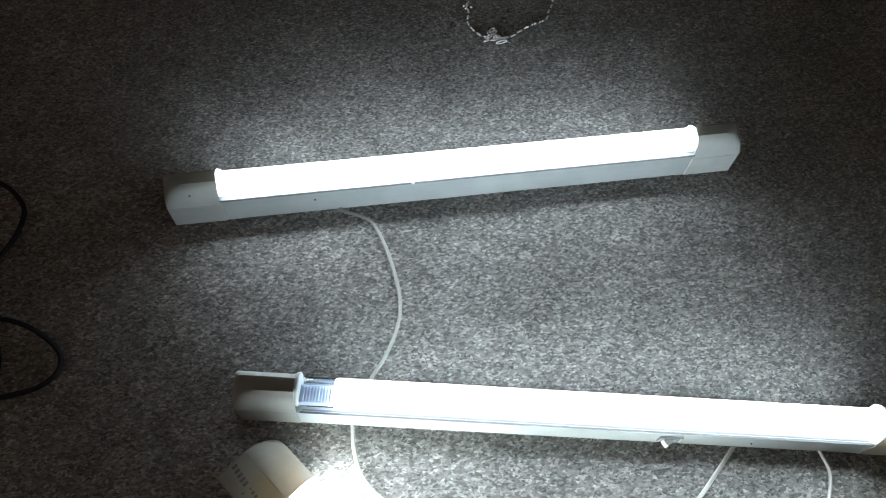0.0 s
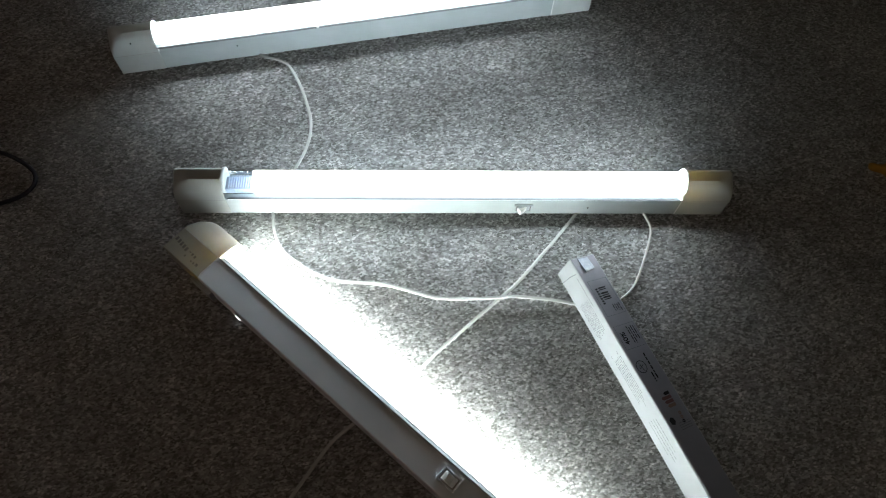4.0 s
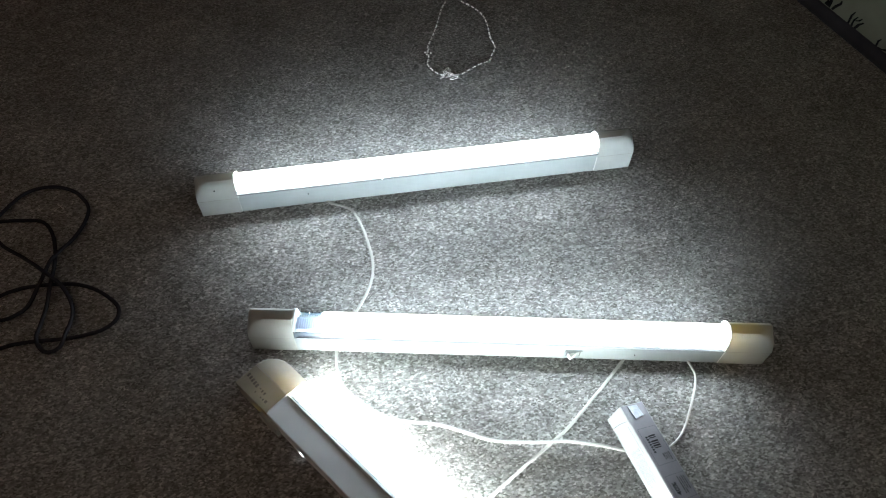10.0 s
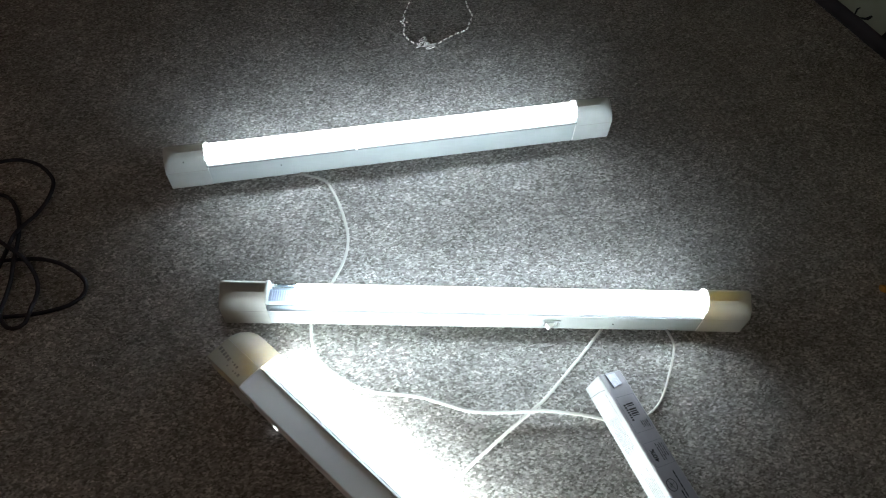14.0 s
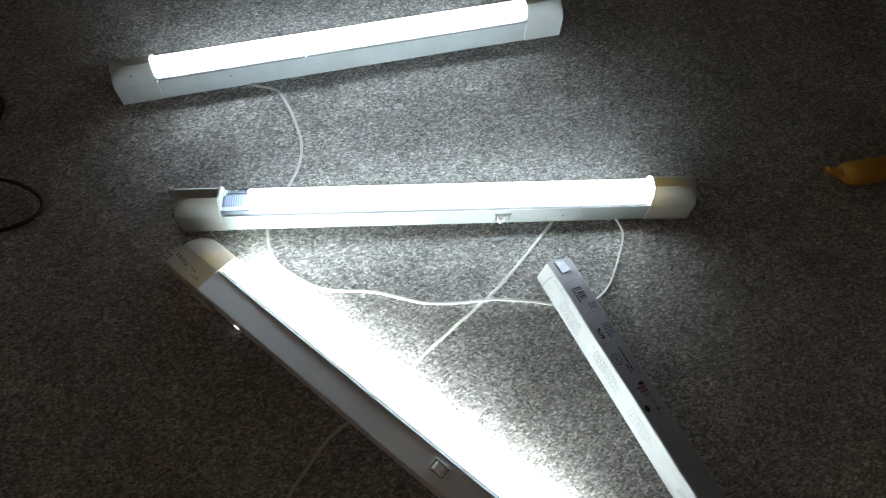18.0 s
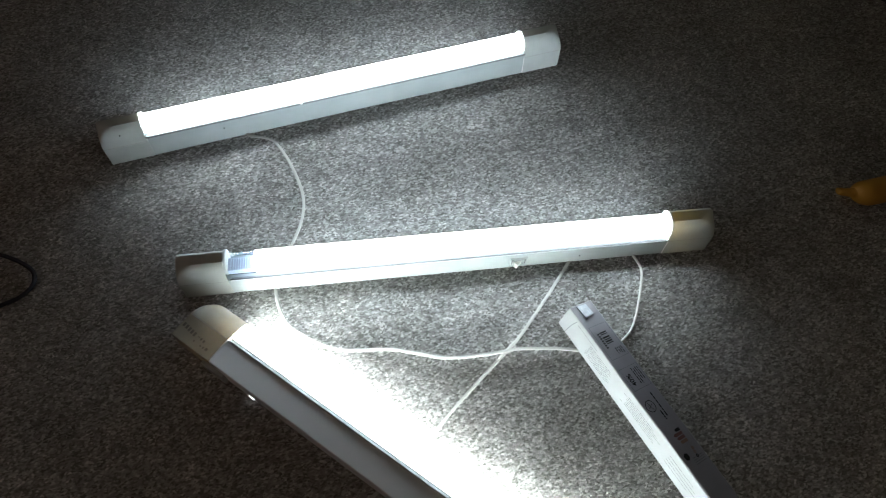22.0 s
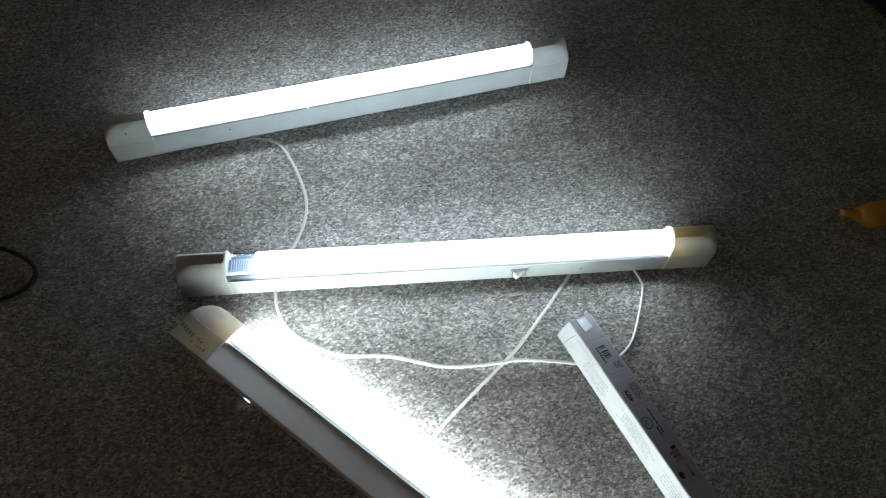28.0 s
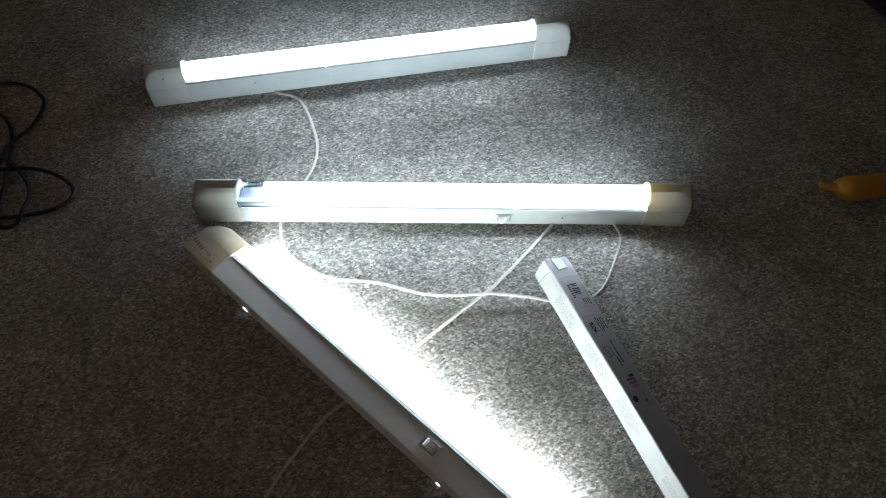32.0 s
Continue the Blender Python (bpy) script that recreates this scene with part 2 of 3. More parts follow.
def tidy(me, angle=40):
    """Outward normals, with creases kept sharp."""
    bm = bmesh.new()
    bm.from_mesh(me)
    bmesh.ops.recalc_face_normals(bm, faces=bm.faces[:])
    for e in bm.edges:
        if len(e.link_faces) == 2 and e.calc_face_angle(0) > radians(angle):
            e.smooth = False
    bm.to_mesh(me)
    bm.free()
    return me


def lathe(name, stations, mat, axis_y=0.0, axis_z=0.0, n=24):
    """A round thing along x, from rows of x and radius."""
    rings = [[(x, axis_y + r * math.cos(2 * math.pi * k / n), axis_z + r * math.sin(2 * math.pi * k / n)) for k in range(n)]
             for x, r in stations]
    return tidy(loft(name, rings, mat))


def smooth_path(points, step):
    """A curve through the points (Catmull-Rom), as points at even steps."""
    p = [Vector(q) for q in points]
    p = [2 * p[0] - p[1], *p, 2 * p[-1] - p[-2]]
    out = []
    for a, b, c, d in zip(p, p[1:], p[2:], p[3:]):
        count = max(2, int((c - b).length / step))
        for k in range(count):
            t = k / count
            out.append(0.5 * (2 * b + (c - a) * t + (2 * a - 5 * b + 4 * c - d) * t * t + (3 * b - a - 3 * c + d) * t ** 3))
    out.append(p[-2])
    return out


def cable_mesh(name, points, mat, section, step=0.006, edge_from=2.0):
    """Sweeps a section (across, up) along a path of places; a little unevenness keeps it from looking drawn."""
    path = smooth_path(points, step)
    rings = []
    for k, q in enumerate(path):
        way = (path[min(k + 1, len(path) - 1)] - path[max(k - 1, 0)]).normalized()
        side = way.cross(Vector((0, 0, 1))).normalized()
        up = side.cross(way)
        wob = 0.0005 * noise.noise(q * 40)
        s = min(1.0, max(0.0, (k / len(path) - edge_from) / 0.07))
        c, e = math.cos(1.3 * s), math.sin(1.3 * s)
        rings.append([q + side * (u * c - v * e + wob) + up * (u * e + v * c) for u, v in section])
    return tidy(loft(name, rings, mat), 70)


ROUND = [(0.00245 * math.cos(a), 0.00245 * math.sin(a)) for a in np.linspace(0, 2 * math.pi, 12, endpoint=False)]
# two cores side by side, with a groove between them
TWIN = [(u * 0.00104 + s, v * 0.00104) for s, a0 in ((0.00082, -100), (-0.00082, 80))
        for u, v in [(math.cos(radians(a0 + k * 25)), math.sin(radians(a0 + k * 25))) for k in range(9)]]

# ---- the room ----
ROOM = pose(0.15, 0.1, 0, 0, 0, 14.1)


def wall(name, x0, x1, y0, y1, z0, z1, mat, label, cat):
    ob = part(name, box_bm(x0, x1, y0, y1, z0, z1), mat, None, label, m=ROOM)
    return tagged(ob, label, cat, kind="structure")


wall("floor", -0.82, 0.9616, -1.20, 3.0, -0.12, -0.0014, M_CARPET, "floor covered with a grey-brown heathered carpet", "floor")
# west, south and north walls are unseen, placed and coloured to steer bounce light
wall("wall_west", -0.92, -0.82, -1.30, 3.1, -0.12, 2.7, M_WARM_BOUNCE, "unseen warm-toned wall, placed close for its bounce light", "wall")
wall("wall_east", 0.9616, 1.06, -1.30, 3.1, -0.12, 2.7, M_CURTAIN, "pale papered wall, coloured dark against bounce light, with a dark plant print", "wall")
wall("wall_south", -0.82, 0.9616, -1.30, -1.20, -0.12, 2.7, M_SOUTH_BOUNCE, "unseen beige wall, coloured for its bounce light", "wall")
wall("wall_north", -0.82, 0.9616, 3.0, 3.1, -0.12, 2.7, M_NORTH_DIM, "unseen brownish wall, coloured to weaken its bounce light", "wall")
wall("ceiling", -0.92, 1.06, -1.30, 3.1, 2.7, 2.8, M_CEILING_DIM, "unseen ceiling, coloured dark and reddish to weaken bounce light", "ceiling")


def carpet_pile(x0, x1, y0, y1, px, py):
    """Short wool tufts, one small uneven dome each, in rough rows."""
    rng = np.random.default_rng(3)
    nx, ny = int((x1 - x0) / px), int((y1 - y0) / py)
    gx, gy = np.meshgrid(np.arange(nx), np.arange(ny))
    cx = (x0 + (gx + 0.5 * (gy % 2)) * px + rng.normal(0, px * 0.24, gx.shape)).ravel()
    cy = (y0 + gy * py + rng.normal(0, py * 0.24, gx.shape)).ravel()
    n = len(cx)
    turn = rng.normal(0, 0.33, n)
    long, wide = px * rng.uniform(0.80, 1.25, n), py * rng.uniform(0.80, 1.25, n)
    low = -0.0015
    top = rng.uniform(-0.0009, -0.0001, n)
    ang = np.linspace(0, 2 * np.pi, 3, endpoint=False)[None] + rng.uniform(0, 2.1, (n, 1))
    rad = rng.uniform(0.85, 1.15, (n, 3))
    ux, uy = np.cos(ang) * long[:, None] * rad, np.sin(ang) * wide[:, None] * rad
    c, s = np.cos(turn)[:, None], np.sin(turn)[:, None]
    vx, vy = cx[:, None] + c * ux - s * uy, cy[:, None] + s * ux + c * uy
    verts = np.empty((n, 4, 3), np.float32)
    verts[:, :3, 0], verts[:, :3, 1], verts[:, :3, 2] = vx, vy, low
    verts[:, 3, 0] = cx + rng.normal(0, 0.0007, n)
    verts[:, 3, 1] = cy + rng.normal(0, 0.0006, n)
    verts[:, 3, 2] = top
    base = (np.arange(n) * 4)[:, None, None]
    tri = np.array([[k, (k + 1) % 3, 3] for k in range(3)])[None]
    loops = (base + tri).reshape(-1).astype(np.int32)
    me = bpy.data.meshes.new("carpet_pile")
    me.vertices.add(n * 4)
    me.vertices.foreach_set("co", verts.ravel())
    me.loops.add(len(loops))
    me.loops.foreach_set("vertex_index", loops)
    me.polygons.add(n * 3)
    me.polygons.foreach_set("loop_start", np.arange(n * 3, dtype=np.int32) * 3)
    me.polygons.foreach_set("use_smooth", np.ones(n * 3, bool))
    me.materials.append(M_PILE)
    me.update(calc_edges=True)
    me.validate()
    return tagged(new("carpet_pile", me), "short grey-brown heathered wool carpet pile", "carpet", kind="stuff")


carpet_pile(-0.50, 1.17, -0.90, 0.78, 0.0035, 0.0018)

# ---- batten lamps: base at z = 0, front wall in y = 0, left end at x = 0 ----
LENGTH, DEEP, TRAY, SEAM, TOP, CAP = 0.62, 0.032, 0.031, 0.030, 0.0580, 0.055
TUBE_Y, TUBE_Z, TUBE_R = 0.016, 0.0445, 0.0128


def tray_mesh(mat):
    """Folded sheet-metal channel, with a lip along each top edge and a shallow reflector."""
    sec = [(0.0009, 0.0), (0.0, 0.0012), (0.0, TRAY - 0.0006), (0.0006, TRAY), (0.0022, TRAY), (0.0026, TRAY - 0.0016),
           (0.0062, TRAY - 0.0030), (DEEP - 0.0062, TRAY - 0.0030), (DEEP - 0.0026, TRAY - 0.0016), (DEEP - 0.0022, TRAY),
           (DEEP - 0.0006, TRAY), (DEEP, TRAY - 0.0006), (DEEP, 0.0012), (DEEP - 0.0009, 0.0)]
    return tidy(loft("tray", [[(x, y, z) for y, z in sec] for x in (CAP - 0.002, LENGTH - CAP + 0.002)], mat, smooth=False))


def hood_mesh(mirrored, mat):
    """Plastic hood over the lamp holder: tapered sides, softened edges, its outer end rounded off, open to the tube."""
    half = [(-0.0005, SEAM), (-0.0002, 0.0350), (0.0012, 0.0425), (0.0029, 0.0485), (0.0048, 0.0528), (0.0070, 0.0555), (0.0098, 0.0577), (0.0152, TOP)]
    full = half + [(DEEP - y, z) for y, z in reversed(half)]

    def section(x, inset):
        w = 1 - 2 * inset / DEEP
        out = []
        for y, z in full:
            back = (DEEP - y if mirrored else y) / DEEP
            s = min(1.0, max(0.0, (back - 0.32) / 0.60))
            r, foot = 0.0225 - 0.0195 * s, 0.0400 + 0.0110 * s
            top = TOP if x >= r else foot + (TOP - foot) * math.sqrt(max(0.0, 1 - ((r - x) / r) ** 2))
            k = (top - inset - SEAM) / (TOP - SEAM)
            out.append((x, DEEP / 2 + (y - DEEP / 2) * w, SEAM + (z - SEAM) * k))
        return out

    xs = [0.0, 0.0004, 0.001, 0.002, 0.0035, 0.0055, 0.008, 0.011, 0.0145, 0.0185, 0.0228, 0.035, CAP - 0.0005]
    rings = [section(x, 0.0011 if x == 0 else 0.0) for x in xs]
    rings += [section(CAP, 0.0005), section(CAP - 0.0003, 0.0016)]
    rings += [[(max(x, 0.002), y, z) for _, y, z in section(max(x, 0.004), 0.0018)] for x in reversed(xs[2:-1])]
    return tidy(loft("hood", rings, mat, closed_ring=False, cap_start=True, cap_end=True), 32)


def end_block_mesh(mat):
    """Hollow plastic trough that carries the hood."""
    def trough(x, grow, floor_z):
        t = 0.0018
        out = [(0.0, SEAM), (-0.0005, SEAM - 0.0006), (-0.0005, 0.0006), (0.0, 0.0), (DEEP, 0.0), (DEEP + 0.0005, 0.0006), (DEEP + 0.0005, SEAM - 0.0006), (DEEP, SEAM),
               (DEEP - t, SEAM), (DEEP - t, floor_z), (t, floor_z), (t, SEAM)]
        return [(x, DEEP / 2 + (y - DEEP / 2) * grow, z) for y, z in out]
    rings = [trough(0.0, 0.96, SEAM - 0.001), trough(0.0009, 1.0, SEAM - 0.001), trough(0.0018, 1.0, SEAM - 0.001), trough(0.0020, 1.0, 0.004),
             trough(CAP - 0.0005, 1.0, 0.004), trough(CAP, 0.98, 0.004)]
    return tidy(loft("end_block", rings, mat, smooth=False))


FLIP = Matrix.Translation((LENGTH, DEEP, 0)) @ Matrix.Rotation(math.pi, 4, "Z")
STAND = {False: Matrix.Identity(4), True: FLIP}


def batten(m, lit, clear, switch_front, tube_z, tube_mat, cap_mat, label, ends=(), switch_at=(0.388, 0.0155), group="batten lamps on the carpet"):
    """A lamp: sheet-metal tray, plastic ends with hoods, holders, and an LED tube lit over x from lit[0] to lit[1]."""
    root = new("batten_lamp")
    root.matrix_basis = m
    tagged(root, label, "lamp", group)
    piece("tray", tray_mesh(M_PAINT_LIFTED if tube_mat is M_TUBE_OLD else M_PAINT), root, "white enamelled sheet-metal tray")
    block = end_block_mesh(cap_mat)
    for flipped in (False, True):
        end = piece("end_block", block, root, "white plastic end block", STAND[flipped])
        piece("hood", hood_mesh(flipped, cap_mat), root, "rounded white plastic hood", STAND[flipped])
        for y0, y1 in ((-0.00062, 0.0012), (DEEP - 0.0012, DEEP + 0.00062)):
            part("seam", box_bm(0.001, CAP - 0.001, y0, y1, SEAM - 0.0002, SEAM + 0.0003), M_JOINT, end)
        if flipped or tube_mat is M_TUBE_OLD:
            y = DEEP + 0.0006 if flipped else -0.0011
            # pale strip paints the tube light that leaks along this edge
            part("edge_light_strip", box_bm(CAP - 0.0006, CAP + 0.0006, y, y + 0.0005, 0.003, SEAM), M_SWITCH, end, "pale strip standing in for tube light leaking at the edge")
        # lamp holder with its round rim, just inside the hood
        rim = lathe("lamp_holder", [(CAP - 0.0015, 0.0135), (CAP - 0.0008, 0.0144), (CAP + 0.0012, 0.0147), (CAP + 0.0024, 0.0141), (CAP + 0.0028, 0.0134)], M_HOLDER, 0.0148 if flipped else DEEP - 0.0148, TUBE_Z - 0.0004)
        holder = piece("lamp_holder", rim, root, "round lamp holder", STAND[flipped])
        # unseen block added to keep light from spreading through the hood
        part("hood_light_stop", box_bm(0.006, CAP - 0.028, 0.0065, DEEP - 0.0065, 0.006, 0.0500, 0.001), M_SWITCH, holder)
    # grey strips put shade into the gap between lip and tube
    for y in (0.0027, DEEP - 0.0039):
        part("reflector_gap_shade", box_bm(CAP + 0.004, LENGTH - CAP - 0.004, y, y + 0.0012, TRAY - 0.0022, TRAY - 0.0006), M_LIP, root)
    tube = piece("led_tube", lathe("led_tube", [(lit[0], 0.0105), (lit[0] + 0.0008, TUBE_R), (lit[1] - 0.0008, TUBE_R), (lit[1], 0.0105)],
                                   tube_mat, TUBE_Y, tube_z, 32), root, "glowing frosted cool-white LED tube")
    for a, b in ends:
        piece("hood_glow", lathe("hood_glow", [(a, 0.0045), (a + 0.002, 0.0062), (b - 0.002, 0.0062), (b, 0.0045)], M_HOOD_GLOW_STRONG if tube_mat is M_TUBE_OLD else M_HOOD_GLOW, TUBE_Y, tube_z, 20), tube, "added warm emitter hidden in the hood for its amber glow")
    if clear:
        a, b = clear
        glass = piece("clear_sleeve", lathe("clear_sleeve", [(a, TUBE_R), (b, TUBE_R)], M_CLEAR, TUBE_Y, tube_z, 32), tube, "clear tube end")
        glass.visible_shadow = False
        part("driver", box_bm(a + 0.001, b - 0.001, TUBE_Y - 0.0108, TUBE_Y + 0.0056, tube_z - 0.006, tube_z + 0.003, 0.0012), M_DRIVER, tube, "blue driver board")
        for k in range(10):
            x = a + (b - a) * (0.24 + 0.076 * k)
            part("coil_rib", box_bm(x - 0.0005, x + 0.0005, TUBE_Y - 0.0098, TUBE_Y + 0.0030, tube_z + 0.003, tube_z + 0.0052, 0.0004), M_RIB, tube)
    if switch_front:
        x, z = switch_at
        paint, gap = (M_PAINT_LIFTED, M_JOINT) if tube_mat is M_TUBE_OLD else (M_PAINT, M_LIP)
        plate = part("switch_plate", box_bm(x - 0.0104, x + 0.0104, -0.0011, 0.0, z - 0.0072, z + 0.0072, 0.0005), paint, root, "white switch frame")
        for a, b, c, d in ((-0.0104, 0.0104, 0.0060, 0.0072), (-0.0104, 0.0104, -0.0072, -0.0060), (-0.0104, -0.0090, -0.0060, 0.0060), (0.0090, 0.0104, -0.0060, 0.0060)):
            part("frame_rim", box_bm(x + a, x + b, -0.0021, -0.0009, z + c, z + d, 0.0004), paint, plate, "raised rim of the switch frame")
        tilt = Matrix.Translation((x, 0, z)) @ Matrix.Rotation(radians(9), 4, "Z") @ Matrix.Translation((-x, 0, -z))
        rocker = part("rocker", box_bm(x - 0.0070, x + 0.0070, -0.0026, -0.0008, z - 0.0048, z + 0.0048, 0.0006), paint, plate, "white rocker switch", m=tilt)
        wedge = [(x - 0.0074, -0.0016), (x + 0.0040, -0.0020), (x - 0.0030, -0.0064), (x - 0.0042, -0.0072), (x - 0.0056, -0.0064)]
        piece("rocker_nose", tidy(loft("rocker_nose", [[(u, v, w) for u, v in wedge] for w in (z - 0.0046, z + 0.0038)], M_SWITCH, smooth=False)), rocker, "raised bright rocker nose")
        part("rocker_gap", box_bm(x - 0.0084, x + 0.0084, -0.0014, -0.0010, z - 0.0056, z + 0.0056), gap, plate)
    if m[2][2] > 0.5:
        for x in (0.127, LENGTH - 0.18):
            part("mounting_clip", box_bm(x - 0.004, x + 0.004, 0.012, 0.020, 0.0002, 0.001, 0.0003), M_PAINT, root)
    return root


def dot(root, name, x, z, r, mat, y=-0.0006, label=""):
    """A small round head on the front wall."""
    bm = bmesh.new()
    bmesh.ops.create_cone(bm, cap_ends=True, segments=14, radius1=r, radius2=r * 0.7, depth=0.0012,
                          matrix=Matrix.Translation((x, y, z)) @ Matrix.Rotation(radians(90), 4, "X"))
    return part(name, bm, mat, root, label)


lamp_far = batten(pose(0, 0, 0.0), (CAP - 0.0020, LENGTH - CAP + 0.0020), None, False, 0.0437, M_TUBE, M_CAP_COOL,
                  "white batten lamp with its LED tube lit, beside a silver necklace")
part("lip", box_bm(CAP + 0.001, LENGTH - CAP - 0.001, -0.0003, 0.0013, TRAY - 0.0004, 0.0372, 0.0004), M_PAINT, lamp_far, "folded lip of the tray")
dot(lamp_far, "screw", 0.2530, 0.0370, 0.0019, M_SWITCH, -0.0017, "small white screw head")
dot(lamp_far, "screw_hole", 0.149, 0.0225, 0.0009, M_DARK)
dot(lamp_far, "screw_hole", 0.0267, 0.0468, 0.0010, M_DARK, 0.0019)

lamp_mid = batten(pose(0.0685, -0.2190, 0, 0, 0, -10.9), (0.0885, LENGTH - CAP - 0.0010), (CAP - 0.002, 0.0880), True, 0.0418, M_TUBE_MID, M_CAP,
                  "white batten lamp with a lit tube, clear at one end", [(LENGTH - CAP - 0.0005, LENGTH - CAP + 0.0075)])
dot(lamp_mid, "screw_hole", 0.462, 0.0150, 0.0009, M_DARK)

lamp_near = batten(pose(0.0545, -0.2760, DEEP, 0, 0, -51.8) @ pose(0, 0, 0, -90), (CAP + 0.0010, 0.534), (0.5345, LENGTH - CAP + 0.002), True, 0.0430, M_TUBE_OLD, M_CAP_AMBER,
                   "white batten lamp lying on its side, tube lit sideways", [(CAP - 0.0055, CAP + 0.0005)], (0.385, 0.0172))
# thin edges beside the tubes
part("lip_gap", box_bm(CAP - 0.001, LENGTH - CAP + 0.001, -0.0011, -0.0005, 0.0352, 0.0379), M_LIP, lamp_far, "grey folded edge under the tube")
# dark strip painting the shadow line under the folded edge
part("lip_shadow", box_bm(CAP + 0.001, LENGTH - CAP - 0.001, -0.0006, 0.0002, 0.0344, 0.0351), M_GREY, lamp_far)
for lamp, foot, gap_mat in ((lamp_mid, 0.0002, M_DULL), (lamp_near, -0.0010, M_GREY)):
    # translucent strip, added so the lip shows a lit line
    part("edge_strip", box_bm(CAP + 0.003, LENGTH - CAP - 0.003, -0.0008, 0.0004, TRAY + foot, TRAY + 0.0017, 0.0003), M_LIP_GLOW, lamp, "thin translucent strip added for the lit line along the lip")
    # dark strip painted in as the shaded gap next to the tube
    part("lip_gap", box_bm(CAP + 0.003, LENGTH - CAP - 0.003, -0.0009, 0.0008, TRAY + 0.0018, TRAY + 0.0024), gap_mat, lamp)
# second painted shade line, on the tray side of the strip
part("edge_shadow", box_bm(CAP + 0.003, LENGTH - CAP - 0.003, -0.0004, 0.0003, TRAY - 0.0017, TRAY - 0.0010), M_GREY, lamp_near)

# ---- white cables ----
def flex(name, points, label, section=TWIN, mat=M_CABLE, step=0.005, edge_from=2.0):
    me = cable_mesh(name, points, mat, section, step, edge_from)
    return tagged(new(name, me), label, "cable")


def on_floor(points, z=0.0018):
    return [(x, y, z) for x, y in points]


flex("mains_cable", on_floor([(0.165, 0.012), (0.177, -0.004), (0.196, -0.014), (0.208, -0.026), (0.218, -0.057), (0.224, -0.092), (0.225, -0.124),
                              (0.217, -0.154), (0.203, -0.179), (0.188, -0.198), (0.181, -0.215)]),
     "thin white two-core cable between two batten lamps", step=0.004)
flex("mains_cable", [(0.166, -0.225, 0.0018), (0.168, -0.240, 0.0018), (0.168, -0.263, 0.0018), (0.175, -0.289, 0.0018), (0.198, -0.316, 0.0020),
                     (0.227, -0.336, 0.0022), (0.275, -0.350, 0.003), (0.310, -0.3675, 0.0050), (0.3345, -0.380, 0.0062), (0.3705, -0.388, 0.0070),
                     (0.4115, -0.393, 0.0066), (0.447, -0.402, 0.0050), (0.476, -0.412, 0.0020), (0.505, -0.422, 0.0018), (0.528, -0.417, 0.0018),
                     (0.549, -0.404, 0.0018), (0.571, -0.375, 0.0018), (0.5895, -0.343, 0.0018), (0.5905, -0.325, 0.0018), (0.586, -0.305, 0.0018)],
     "white two-core cable curving under the carton, slightly raised", step=0.004, edge_from=0.66)
flex("mains_cable", on_floor([(0.520, -0.297), (0.509, -0.307), (0.473, -0.337), (0.428, -0.373), (0.410, -0.3845)]) + [(0.398, -0.392, 0.0030)]
     + on_floor([(0.386, -0.399), (0.350, -0.420), (0.320, -0.438), (0.284, -0.463), (0.255, -0.478), (0.225, -0.494), (0.202, -0.507), (0.181, -0.527), (0.153, -0.556),
                 (0.128, -0.590), (0.115, -0.610), (0.105, -0.650), (0.100, -0.720)]),
     "white cable running straight under the lamp on its side", step=0.004)
flex("mains_cable", on_floor([(0.350, -0.625), (0.332, -0.635), (0.318, -0.644), (0.307, -0.653), (0.285, -0.690), (0.275, -0.740)]),
     "white cable leaving the lamp on its side", step=0.004)

# ---- black cable in loose loops ----
BLACK_SECTION = [(u * 1.02, v * 1.02) for u, v in ROUND]
flex("black_cable", [(x, y, 0.0029 + 0.0046 * h) for x, y, h in [
    (-0.330, 0.030, 0), (-0.272, 0.030, 0), (-0.246, 0.028, 0), (-0.220, 0.023, 0), (-0.206, 0.010, 0), (-0.196, -0.013, 0), (-0.190, -0.039, 0),
    (-0.186, -0.071, 1), (-0.186, -0.095, 1), (-0.188, -0.121, 0), (-0.191, -0.145, 0), (-0.191, -0.167, 1), (-0.186, -0.180, 0), (-0.175, -0.187, 0),
    (-0.163, -0.182, 0), (-0.156, -0.165, 1), (-0.154, -0.140, 0), (-0.159, -0.117, 0), (-0.172, -0.094, 1), (-0.186, -0.080, 2), (-0.203, -0.064, 2),
    (-0.229, -0.039, 0), (-0.246, -0.026, 0), (-0.264, -0.010, 0), (-0.277, 0.010, 0), (-0.276, 0.030, 1), (-0.263, 0.063, 0), (-0.246, 0.080, 0),
    (-0.226, 0.085, 0), (-0.205, 0.083, 0), (-0.182, 0.071, 0), (-0.165, 0.052, 0), (-0.157, 0.033, 0), (-0.160, 0.008, 0), (-0.172, -0.017, 0),
    (-0.183, -0.037, 1), (-0.190, -0.055, 2), (-0.199, -0.081, 1), (-0.202, -0.095, 1), (-0.212, -0.117, 0), (-0.226, -0.128, 0), (-0.239, -0.132, 0),
    (-0.262, -0.128, 0), (-0.268, -0.112, 0), (-0.247, -0.094, 0), (-0.229, -0.088, 0), (-0.206, -0.086, 0), (-0.183, -0.087, 0), (-0.158, -0.091, 0),
    (-0.136, -0.100, 0), (-0.113, -0.117, 0), (-0.099, -0.135, 0), (-0.099, -0.152, 0), (-0.112, -0.164, 0), (-0.131, -0.169, 0), (-0.158, -0.171, 0),
    (-0.187, -0.169, 0), (-0.212, -0.169, 0), (-0.231, -0.172, 0), (-0.290, -0.190, 0), (-0.340, -0.220, 0)]],
     "black rubber cable lying in loose overlapping loops", BLACK_SECTION, M_BLACK, 0.005)

